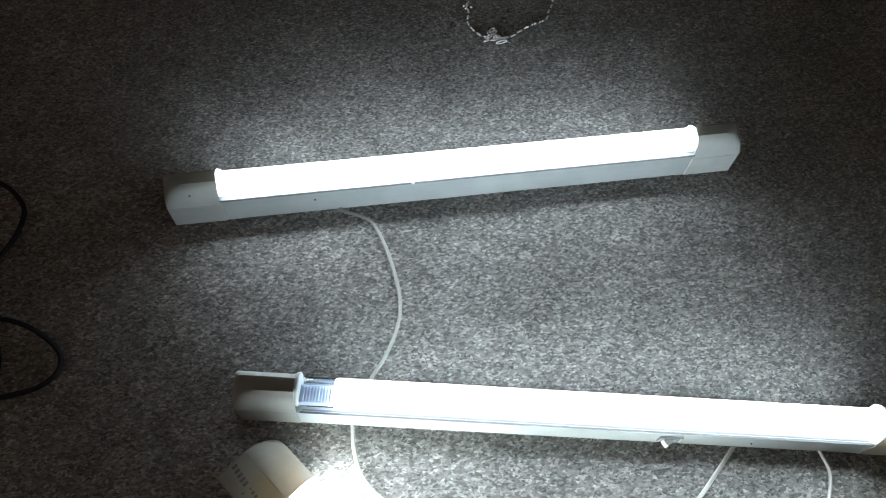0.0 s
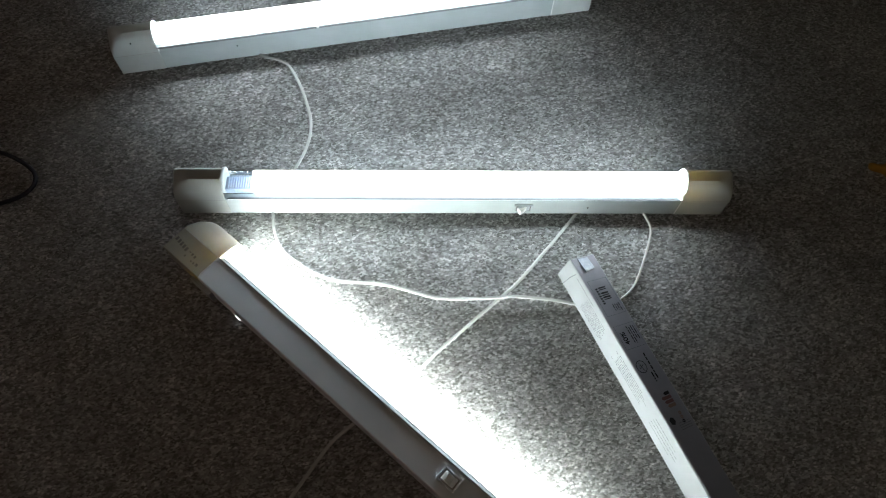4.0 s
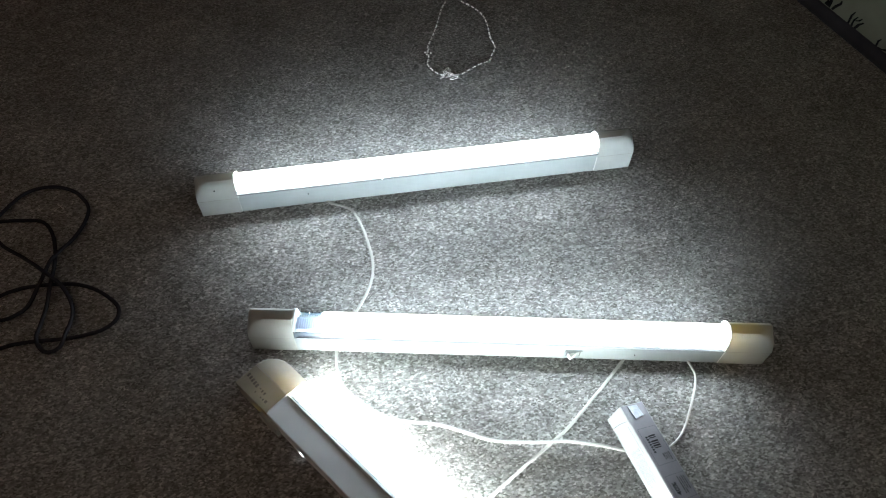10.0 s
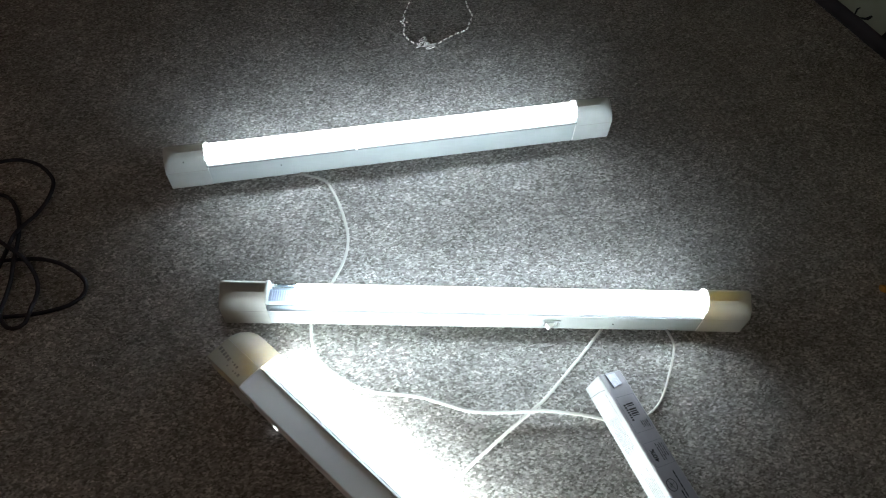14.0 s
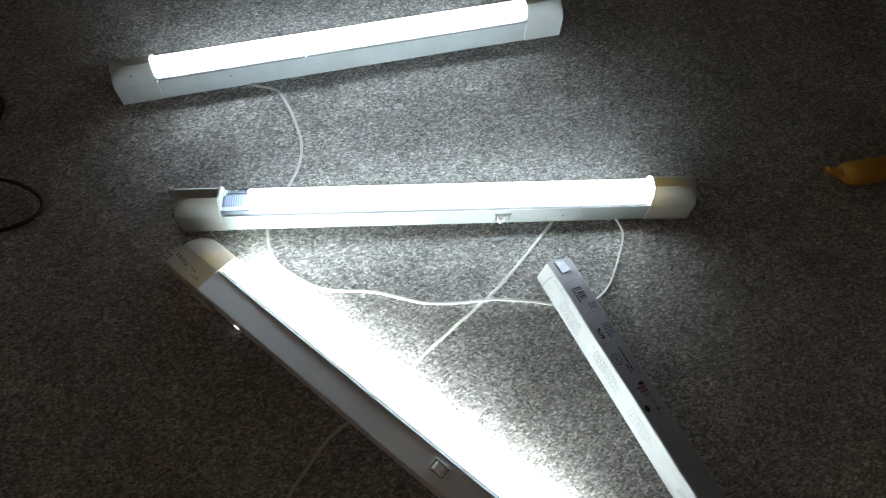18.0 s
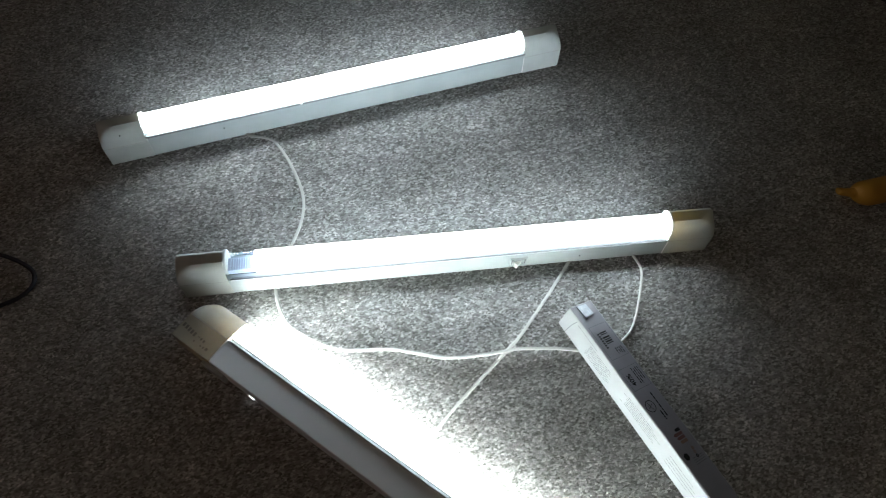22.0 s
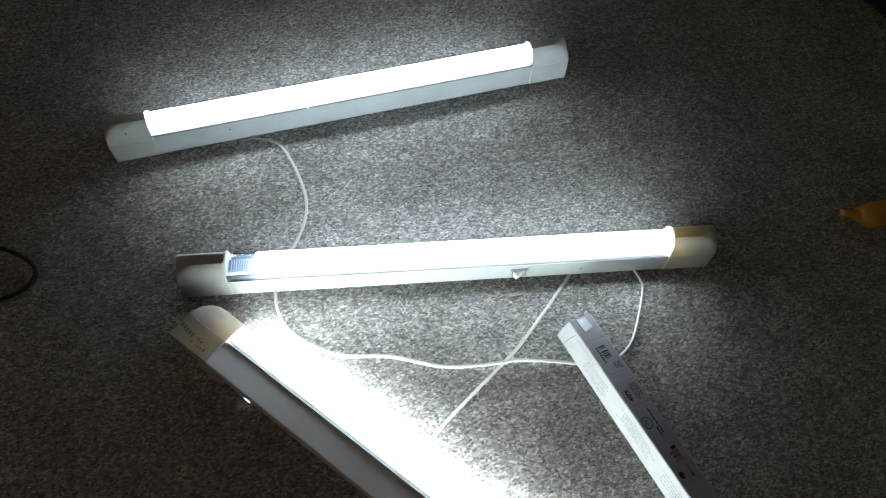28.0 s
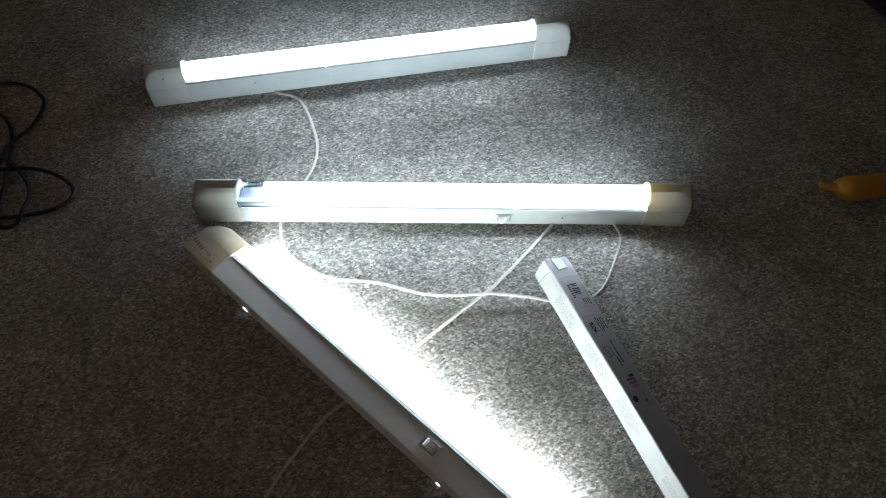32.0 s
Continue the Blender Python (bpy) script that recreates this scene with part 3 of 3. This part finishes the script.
# ---- carton of a tube ----
CA, CB, CC, CD = (0.0, 0.0022), (0.0088, 0.0335), (0.0415, 0.0200), (0.0310, 0.0006)
CARTON = 0.60


def corner_round(sec, r, n=3):
    """The section with its corners softened."""
    out = []
    for k, p in enumerate(sec):
        p, a, b = Vector(p), Vector(sec[k - 1]), Vector(sec[(k + 1) % len(sec)])
        u, v = p + (a - p).normalized() * r, p + (b - p).normalized() * r
        for t in range(n + 1):
            s = t / n
            out.append(tuple((1 - s) ** 2 * u + 2 * s * (1 - s) * p + s * s * v))
    return out


def carton():
    root = new("carton")
    root.matrix_basis = pose(0.4690, -0.3755, 0, 0, 0, -77.06)
    tagged(root, "long white tube carton, slightly squashed, printed in black", "box")
    rng = random.Random(5)
    rings = []
    for k in range(31):
        x = CARTON * k / 30
        bulge = 0.0002 * math.sin(k * 0.9) + 0.0001 * math.sin(k * 2.3)
        rings.append([(x, y + bulge * (0.3 + z * 20), z + (bulge * 0.6 if z > 0.005 else 0)) for y, z in corner_round([CA, CB, CC, CD], 0.0011)])
    piece("body", tidy(loft("body", rings, M_CARD, cap_start=False, cap_end=False), 50), root, "white card body")
    # end panel a little inside the mouth, and the tuck flap folded over the top
    inner = [(0.0010, 0.0022 + 0.0012), (0.0122, 0.0330), (0.0400, 0.0195), (0.0303, 0.0014)]
    piece("end_panel", tidy(loft("end_panel", [[(x, y, z) for y, z in inner] for x in (0.0008, 0.0020)], M_CARD, smooth=False)), root)
    top = Vector((0, CC[0] - CB[0], CC[1] - CB[1])).normalized()
    side = Vector((0, CB[0] - CA[0], CB[1] - CA[1])).normalized()
    along = Vector((1, 0, 0))
    n_top, n_side = along.cross(top), -along.cross(side)
    if n_top.z < 0:
        n_top = -n_top
    if n_side.y > 0:
        n_side = -n_side
    o_top, o_side = Vector((0, *CB)), Vector((0, *CA))

    def patch(name, bits, mat, on_top, label="", lift=0.0013, parent=root):
        """Printed marks: bits are (x0, x1, v0, v1) or lists of (x, v)."""
        o, v, n = (o_top, top, n_top) if on_top else (o_side, side, n_side)
        verts, faces = [], []
        for bit in bits:
            pts = [(bit[0], bit[2]), (bit[1], bit[2]), (bit[1], bit[3]), (bit[0], bit[3])] if not isinstance(bit[0], tuple) else bit
            k = len(verts)
            verts += [o + along * x + v * w + n * lift for x, w in pts]
            faces.append(tuple(range(k, k + len(pts))))
        return piece(name, tidy(mesh_of(name, verts, faces, mat)), parent, label)

    def frame_bits(x0, x1, v0, v1, w=0.0004):
        return [(x0, x1, v0, v0 + w), (x0, x1, v1 - w, v1), (x0, x0 + w, v0, v1), (x1 - w, x1, v0, v1)]

    def ring_bits(x, v, r, w=0.0005, n=28):
        out = []
        for k in range(n):
            a, b = 2 * math.pi * k / n, 2 * math.pi * (k + 1) / n
            out.append([(x + r * math.cos(a), v + r * math.sin(a)), (x + r * math.cos(b), v + r * math.sin(b)),
                        (x + (r - w) * math.cos(b), v + (r - w) * math.sin(b)), (x + (r - w) * math.cos(a), v + (r - w) * math.sin(a))])
        return out

    def line_bits(x0, x1, v0, v1, rows, w, rag=0.3):
        """Lines of unreadable print, running along the carton, as dashes."""
        out = []
        for k in range(rows):
            v = v0 + (v1 - v0) * (k + 0.5) / rows
            x, stop = x0 + rng.random() * 0.002, x1 - rng.random() * rag * (x1 - x0)
            while x < stop:
                step = rng.uniform(0.002, 0.006)
                out.append((x, min(x + step, stop), v - w / 2, v + w / 2))
                x += step + 0.0009
        return out

    piece("top_panel", tidy(loft("top_panel", [[tuple(o_top + along * x + top * v + n_top * h) for v, h in ((0.0010, 0.0002), (0.0010, 0.0007), (0.0335, 0.0007), (0.0335, 0.0002))]
                                               for x in (0.001, CARTON - 0.001)], M_GREYCARD, smooth=False)), root, "lilac-grey printed panel")
    # tuck flap
    flap = [o_top + along * 0.0022 + top * 0.0090, o_top + along * 0.0185 + top * 0.0100, o_top + along * 0.0165 + top * 0.0240, o_top + along * 0.0026 + top * 0.0232]
    flap_top = [p + n_top * (0.0014 + 0.0009 * (k in (1, 2))) for k, p in enumerate(flap)]
    piece("tuck_flap", tidy(mesh_of("tuck_flap", [p + n_top * 0.0008 for p in flap] + flap_top,
                                    [(3, 2, 1, 0), (4, 5, 6, 7), (0, 1, 5, 4), (1, 2, 6, 5), (2, 3, 7, 6), (3, 0, 4, 7)], M_FLAP)), root, "glossy white tuck flap")
    # top panel print
    patch("print_frame", frame_bits(0.030, 0.073, 0.004, 0.0315) + frame_bits(0.085, 0.112, 0.0035, 0.0315), M_PALEINK, True)
    bars = [(x, x + w, 0.0130, 0.0235) for x, w in ((0.0395, 0.0016), (0.0420, 0.0010), (0.0458, 0.0018), (0.0486, 0.0012), (0.0508, 0.0018), (0.0536, 0.0010))]
    patch("barcode", bars, M_INK, True, "printed barcode")
    patch("print_line", [(0.0400 + 0.0029 * k, 0.0418 + 0.0029 * k, 0.0086, 0.0116) for k in range(7)], M_INK, True)
    patch("print_line", line_bits(0.0600, 0.0715, 0.018, 0.0295, 4, 0.0013), M_INK, True)
    patch("print_line", line_bits(0.0880, 0.1090, 0.0180, 0.0300, 4, 0.0012), M_INK, True)
    patch("print_ring", ring_bits(0.1320, 0.0095, 0.0068, 0.0008) + [[(0.1270, 0.0080), (0.1276, 0.0076), (0.1372, 0.0108), (0.1368, 0.0113)], [(0.1300, 0.0130), (0.1305, 0.0132), (0.1340, 0.0062), (0.1335, 0.0060)]], M_INK, True, "printed ring symbol")
    patch("print_line", line_bits(0.1280, 0.1360, 0.0060, 0.0105, 3, 0.0007), M_PALEINK, True)
    patch("print_line", line_bits(0.1190, 0.1490, 0.0205, 0.0225, 1, 0.0018, 0.05) + line_bits(0.1400, 0.1510, 0.0165, 0.0185, 1, 0.0018, 0.05), M_INK, True)
    for k, (mat, long) in enumerate(((M_INK, 0.006), (M_RED, 0.0115), (M_RED, 0.0100), (M_ORANGE, 0.0090))):
        x0, v1 = 0.1625 + 0.0042 * k, 0.0240
        patch("printed_arrow", [[(x0, v1), (x0 + 0.0034, v1), (x0 + 0.0034, v1 - long), (x0 + 0.0017, v1 - long - 0.0022), (x0, v1 - long)]], mat, True, "printed colour arrow")
    for k in range(3):
        patch("printed_drop", ring_bits(0.1860 + 0.0042 * k, 0.0225 - 0.0004 * k, 0.0019, 0.0012, 12), M_ORANGE if k < 2 else M_INK, True)
    patch("printed_hexagon", [[(0.1905 + 0.0042 * math.cos(a), 0.0080 + 0.0038 * math.sin(a)) for a in np.linspace(0.2, 2 * math.pi + 0.2, 6, endpoint=False)]], M_INK, True,
          "black hexagonal recycling mark")
    patch("print_line", [(0.1945 + 0.0022 * k, 0.1950 + 0.0022 * k, 0.0135, 0.0295) for k in range(4)], M_PALEINK, True)
    # readable figure, its foot towards the far edge
    curve = bpy.data.curves.new("figure", "FONT")
    curve.offset = 0.00022
    curve.body, curve.size, curve.align_x = "40%", 0.0085, "LEFT"
    tmp = bpy.data.objects.new("figure", curve)
    scene.collection.objects.link(tmp)
    me = bpy.data.meshes.new_from_object(tmp.evaluated_get(bpy.context.evaluated_depsgraph_get()))
    bpy.data.objects.remove(tmp)
    me.materials.clear()
    me.materials.append(M_INK)
    at = o_top + along * 0.1070 + top * 0.0130 + n_top * 0.0013
    axes = Matrix((tuple(-along), tuple(-top), tuple(n_top))).transposed().to_4x4()
    piece("figure", me, root, "black figure 40%", Matrix.Translation(at) @ axes)
    # side panel: crease by the mouth and pale small print
    patch("crease", [[(0.0120, 0.000), (0.0126, 0.000), (0.0150, 0.020), (0.0180, 0.031), (0.0173, 0.031), (0.0143, 0.020)]], M_PALEINK, False)
    for x0, x1, v0, v1, rows in ((0.045, 0.092, 0.008, 0.026, 9), (0.020, 0.060, 0.027, 0.030, 1), (0.106, 0.112, 0.006, 0.030, 2), (0.112, 0.168, 0.012, 0.027, 6),
                                 (0.180, 0.228, 0.010, 0.026, 4), (0.268, 0.345, 0.012, 0.022, 4), (0.400, 0.460, 0.010, 0.024, 5)):
        patch("small_print", line_bits(x0, x1, v0, v1, rows, 0.0006), M_PALEINK, False)
    patch("grey_panel", [(0.352, 0.395, 0.004, 0.028)], M_GREYCARD, False, "grey printed panel", 0.0008)
    return root


carton()

# ---- silver necklace ----
def necklace():
    root = new("necklace")
    root.location = (0.42, 0.33, 0)
    tagged(root, "fine silver chain necklace with a small cluster pendant", "necklace")
    rng = random.Random(8)
    loop = [(0.461, 0.481), (0.432, 0.460), (0.411, 0.431), (0.398, 0.398), (0.388, 0.369), (0.376, 0.341), (0.365, 0.316), (0.363, 0.290), (0.359, 0.271),
            (0.367, 0.252), (0.378, 0.243), (0.388, 0.240), (0.410, 0.240), (0.423, 0.248), (0.443, 0.259), (0.463, 0.267), (0.470, 0.281), (0.480, 0.301),
            (0.477, 0.328), (0.479, 0.363), (0.476, 0.392), (0.463, 0.417), (0.446, 0.437), (0.432, 0.460), (0.435, 0.488)]
    path = smooth_path([(x - 0.42, y - 0.33, 0.0014) for x, y in loop], 0.001)
    wire = [(0.00013 * math.cos(a), 0.00013 * math.sin(a)) for a in np.linspace(0, 2 * math.pi, 6, endpoint=False)]
    # chain coloured dark to give the shade between beads
    piece("chain", cable_mesh("chain", [(x - 0.42, y - 0.33, 0.0008) for x, y in loop], M_DARK, [(u * 5, v * 5) for u, v in wire], 0.003), root, "chain between the beads, coloured dark for the shade in the gaps")
    bm = bmesh.new()
    bmesh.ops.create_uvsphere(bm, u_segments=6, v_segments=5, radius=1, matrix=Matrix.Diagonal((0.0022, 0.0014, 0.0015, 1)))
    bead_me = bpy.data.meshes.new("bead")
    bm.to_mesh(bead_me)
    bm.free()
    bead_me.materials.append(M_SILVER)
    run, want, k = 0.0, 0.002, 0
    for a, b in zip(path, path[1:]):
        run += (b - a).length
        if run > want:
            way = math.degrees(math.atan2(b.y - a.y, b.x - a.x))
            piece("bead", bead_me, root, "", pose(b.x, b.y, 0.0017, rng.uniform(-40, 40), rng.uniform(-15, 15), way + rng.uniform(-28, 28)))
            k += 1
            want += 0.0037 if k % 2 else 0.0082
    pendant = piece("pendant", lathe("pendant", [(-0.0025, 0.0006), (-0.001, 0.0018), (0.001, 0.0018), (0.0025, 0.0006)], M_SILVER, n=8), root, "silver cluster pendant",
                    pose(0.389 - 0.42, 0.241 - 0.33, 0.0022, 0, 10, 60))
    for x, y, turn, long in ((-0.006, 0.000, 20, 1.3), (-0.001, -0.004, 5, 1.4), (0.003, 0.000, -30, 1.1), (0.007, -0.003, 12, 1.7), (0.001, 0.006, 50, 1.3),
                             (-0.004, 0.005, -40, 1.0), (0.005, -0.008, 4, 1.9), (-0.009, -0.005, 30, 1.2), (-0.001, 0.009, 35, 1.2)):
        ring = []
        for j in range(14):
            a = 2 * math.pi * j / 14
            ring.append(Vector((0.0036 * long * math.cos(a), 0.0017 * math.sin(a), 0)))
        link = cable_mesh("link", [tuple(p) for p in ring + ring[:1]], M_SILVER, [(u * 5, v * 5) for u, v in wire], 0.0008)
        piece("link", link, pendant, "", pose(0, 0, 0.0022, 0, 10, 60).inverted() @ pose(x * 1.35, y * 1.35, 0.0022 + rng.uniform(0, 0.0012), rng.uniform(-25, 25), rng.uniform(-15, 15), turn))
    for x, y, turn in ((0.363, 0.306, 40), (0.368, 0.300, -50), (0.361, 0.298, 10), (0.366, 0.310, 75), (0.359, 0.303, -20)):
        piece("bead", bead_me, root, "", pose(x - 0.42, y - 0.33, 0.0020, 20, 0, turn))
    return root


necklace()

# ---- yellow plastic bottle with a nozzle ----
def squeeze_bottle():
    root = new("squeeze_bottle")
    root.location = (0.93, -0.328, 0)
    tagged(root, "orange-yellow plastic squeeze bottle lying with its nozzle bare", "bottle")

    def round_run(name, rows, label):
        rings = []
        for x, y, z, r in rows:
            rings.append([(x - 0.93, y + 0.328 + r * math.cos(a), z + r * math.sin(a)) for a in np.linspace(0, 2 * math.pi, 20, endpoint=False)])
        piece(name, tidy(loft(name, rings, M_YELLOW), 50), root, label)

    round_run("nozzle", [(0.8700, -0.3160, 0.0165, 0.0030), (0.8708, -0.3163, 0.0165, 0.0046), (0.8740, -0.3180, 0.0166, 0.0052), (0.8775, -0.3198, 0.0166, 0.0049),
                         (0.8830, -0.3225, 0.0168, 0.0058), (0.8880, -0.3248, 0.0168, 0.0074)], "yellow nozzle")
    round_run("body", [(0.8872, -0.3246, 0.0168, 0.0080), (0.8910, -0.3262, 0.0168, 0.0118), (0.8960, -0.3276, 0.0168, 0.0150), (0.9030, -0.3290, 0.0168, 0.0166),
                       (0.9200, -0.3304, 0.0170, 0.0168), (0.9500, -0.3310, 0.0168, 0.0160), (0.9800, -0.3312, 0.0165, 0.0152), (1.0200, -0.3312, 0.0165, 0.0152),
                       (1.0260, -0.3312, 0.0165, 0.0135)], "yellow ribless body")


squeeze_bottle()

# ---- dark plinth and plant print at the foot of the pale wall ----
COVE = [(0.9616, 0.0185), (0.9598, 0.0180), (0.9588, 0.0150), (0.9578, 0.0095), (0.9560, 0.0050), (0.9530, 0.0016), (0.9500, -0.0006), (0.9500, -0.0030), (0.9616, -0.0030)]
tagged(piece("baseboard", tidy(loft("baseboard", [[(x, y, z) for x, z in COVE] for y in (-1.20, 3.0)], M_SKIRT), 60), m=ROOM), "low dark skirting at the foot of the wall", "baseboard", kind="structure")


def sprig(y, z, strokes):
    """Dark printed stems on the wallpaper."""
    root = new("wall_print")
    root.matrix_basis = ROOM @ pose(0.9612, y, z)
    tagged(root, "dark plant sprig printed on the pale wallpaper", "print", "plant print along the wall")
    for pts in strokes:
        rings = []
        for k, (v, w, r) in enumerate(pts):
            rings.append([(-0.0004, v - 1.5 * r, w), (-0.0004, v + 1.5 * r, w), (0.0003, v + 1.5 * r, w), (0.0003, v - 1.5 * r, w)])
        piece("stem", tidy(loft("stem", rings, M_PRINT, smooth=False)), root)


SPRIGS = [
    [[(0.010, -0.013, 0.0022), (0.009, -0.004, 0.0012), (0.012, 0.010, 0.0008)], [(0.004, -0.013, 0.003), (0.003, 0.000, 0.002), (0.006, 0.004, 0.0008)],
     [(-0.006, -0.013, 0.0015), (-0.010, -0.004, 0.0020), (-0.016, 0.004, 0.0016), (-0.016, 0.010, 0.0008)]],
    [[(0.012, -0.011, 0.0012), (0.013, 0.004, 0.0014), (0.010, 0.012, 0.0006)], [(0.004, -0.011, 0.0014), (0.005, 0.000, 0.0010), (0.001, 0.008, 0.0008)],
     [(0.006, -0.002, 0.0008), (-0.004, 0.004, 0.0012), (-0.008, 0.010, 0.0006)], [(-0.004, -0.011, 0.0016), (-0.007, -0.002, 0.0018), (-0.014, 0.006, 0.0010)]],
    [[(0.010, -0.006, 0.0010), (0.011, 0.003, 0.0011), (0.008, 0.008, 0.0006)], [(0.004, -0.006, 0.0014), (-0.004, -0.005, 0.0022), (-0.013, 0.000, 0.0024), (-0.018, 0.009, 0.0012)]],
]
for y, z, kind in ((-0.037, 0.033, 0), (-0.096, 0.030, 1), (-0.161, 0.025, 2), (0.022, 0.033, 2), (0.080, 0.030, 1), (-0.225, 0.031, 0)):
    sprig(y, z, SPRIGS[kind])

# ---- what shows at the back plate of the lamp on its side ----
part("mounting_bracket", box_bm(0.043, 0.073, 0.012, 0.030, -0.0045, 0.0002, 0.0008), M_PAINT, lamp_near, "sheet-metal mounting bracket")
# small glowing blocks stand in for lamp light leaking through slots
M_SLOT = bpy.data.materials.new("lamp_light_in_slot")
M_SLOT.use_nodes = True
M_SLOT.node_tree.nodes["Principled BSDF"].inputs["Emission Color"].default_value = (0.95, 0.98, 1.0, 1)
M_SLOT.node_tree.nodes["Principled BSDF"].inputs["Emission Strength"].default_value = 1.6
part("keyhole_glow", box_bm(-0.0036, 0.0036, -0.0013, 0.0013, -0.0012, 0.0002, 0.0005), M_SLOT, lamp_near, "glowing block standing in for lamp light in a keyhole slot", m=pose(0.1085, 0.0262, 0, 0, 0, 14))
part("keyhole_glow", box_bm(-0.0024, 0.0024, -0.0012, 0.0012, -0.0012, 0.0002, 0.0005), M_SLOT, lamp_near, "glowing block standing in for lamp light in a keyhole slot", m=pose(0.4110, 0.0268, 0, 0, 0, 14))

# ---- worn print on the end block of the lamp on its side ----
MARKS = [(0.0030 + 0.0043 * k, 0.0165 - 0.0006 * k, 0.0028, 0.0048) for k in range(5)] + [(0.0265, 0.0145, 0.0022, 0.0012), (0.0305, 0.0140, 0.0020, 0.0030),
         (0.0345, 0.0135, 0.0022, 0.0032), (0.0255, 0.0080, 0.0014, 0.0020), (0.0350, 0.0078, 0.0018, 0.0016), (0.0390, 0.0080, 0.0016, 0.0024), (0.0425, 0.0084, 0.0030, 0.0034)]
for x, z, w, h in MARKS:
    part("print_mark", box_bm(x, x + w, -0.00075, -0.00045, z - h / 2, z + h / 2), M_WORN, lamp_near)
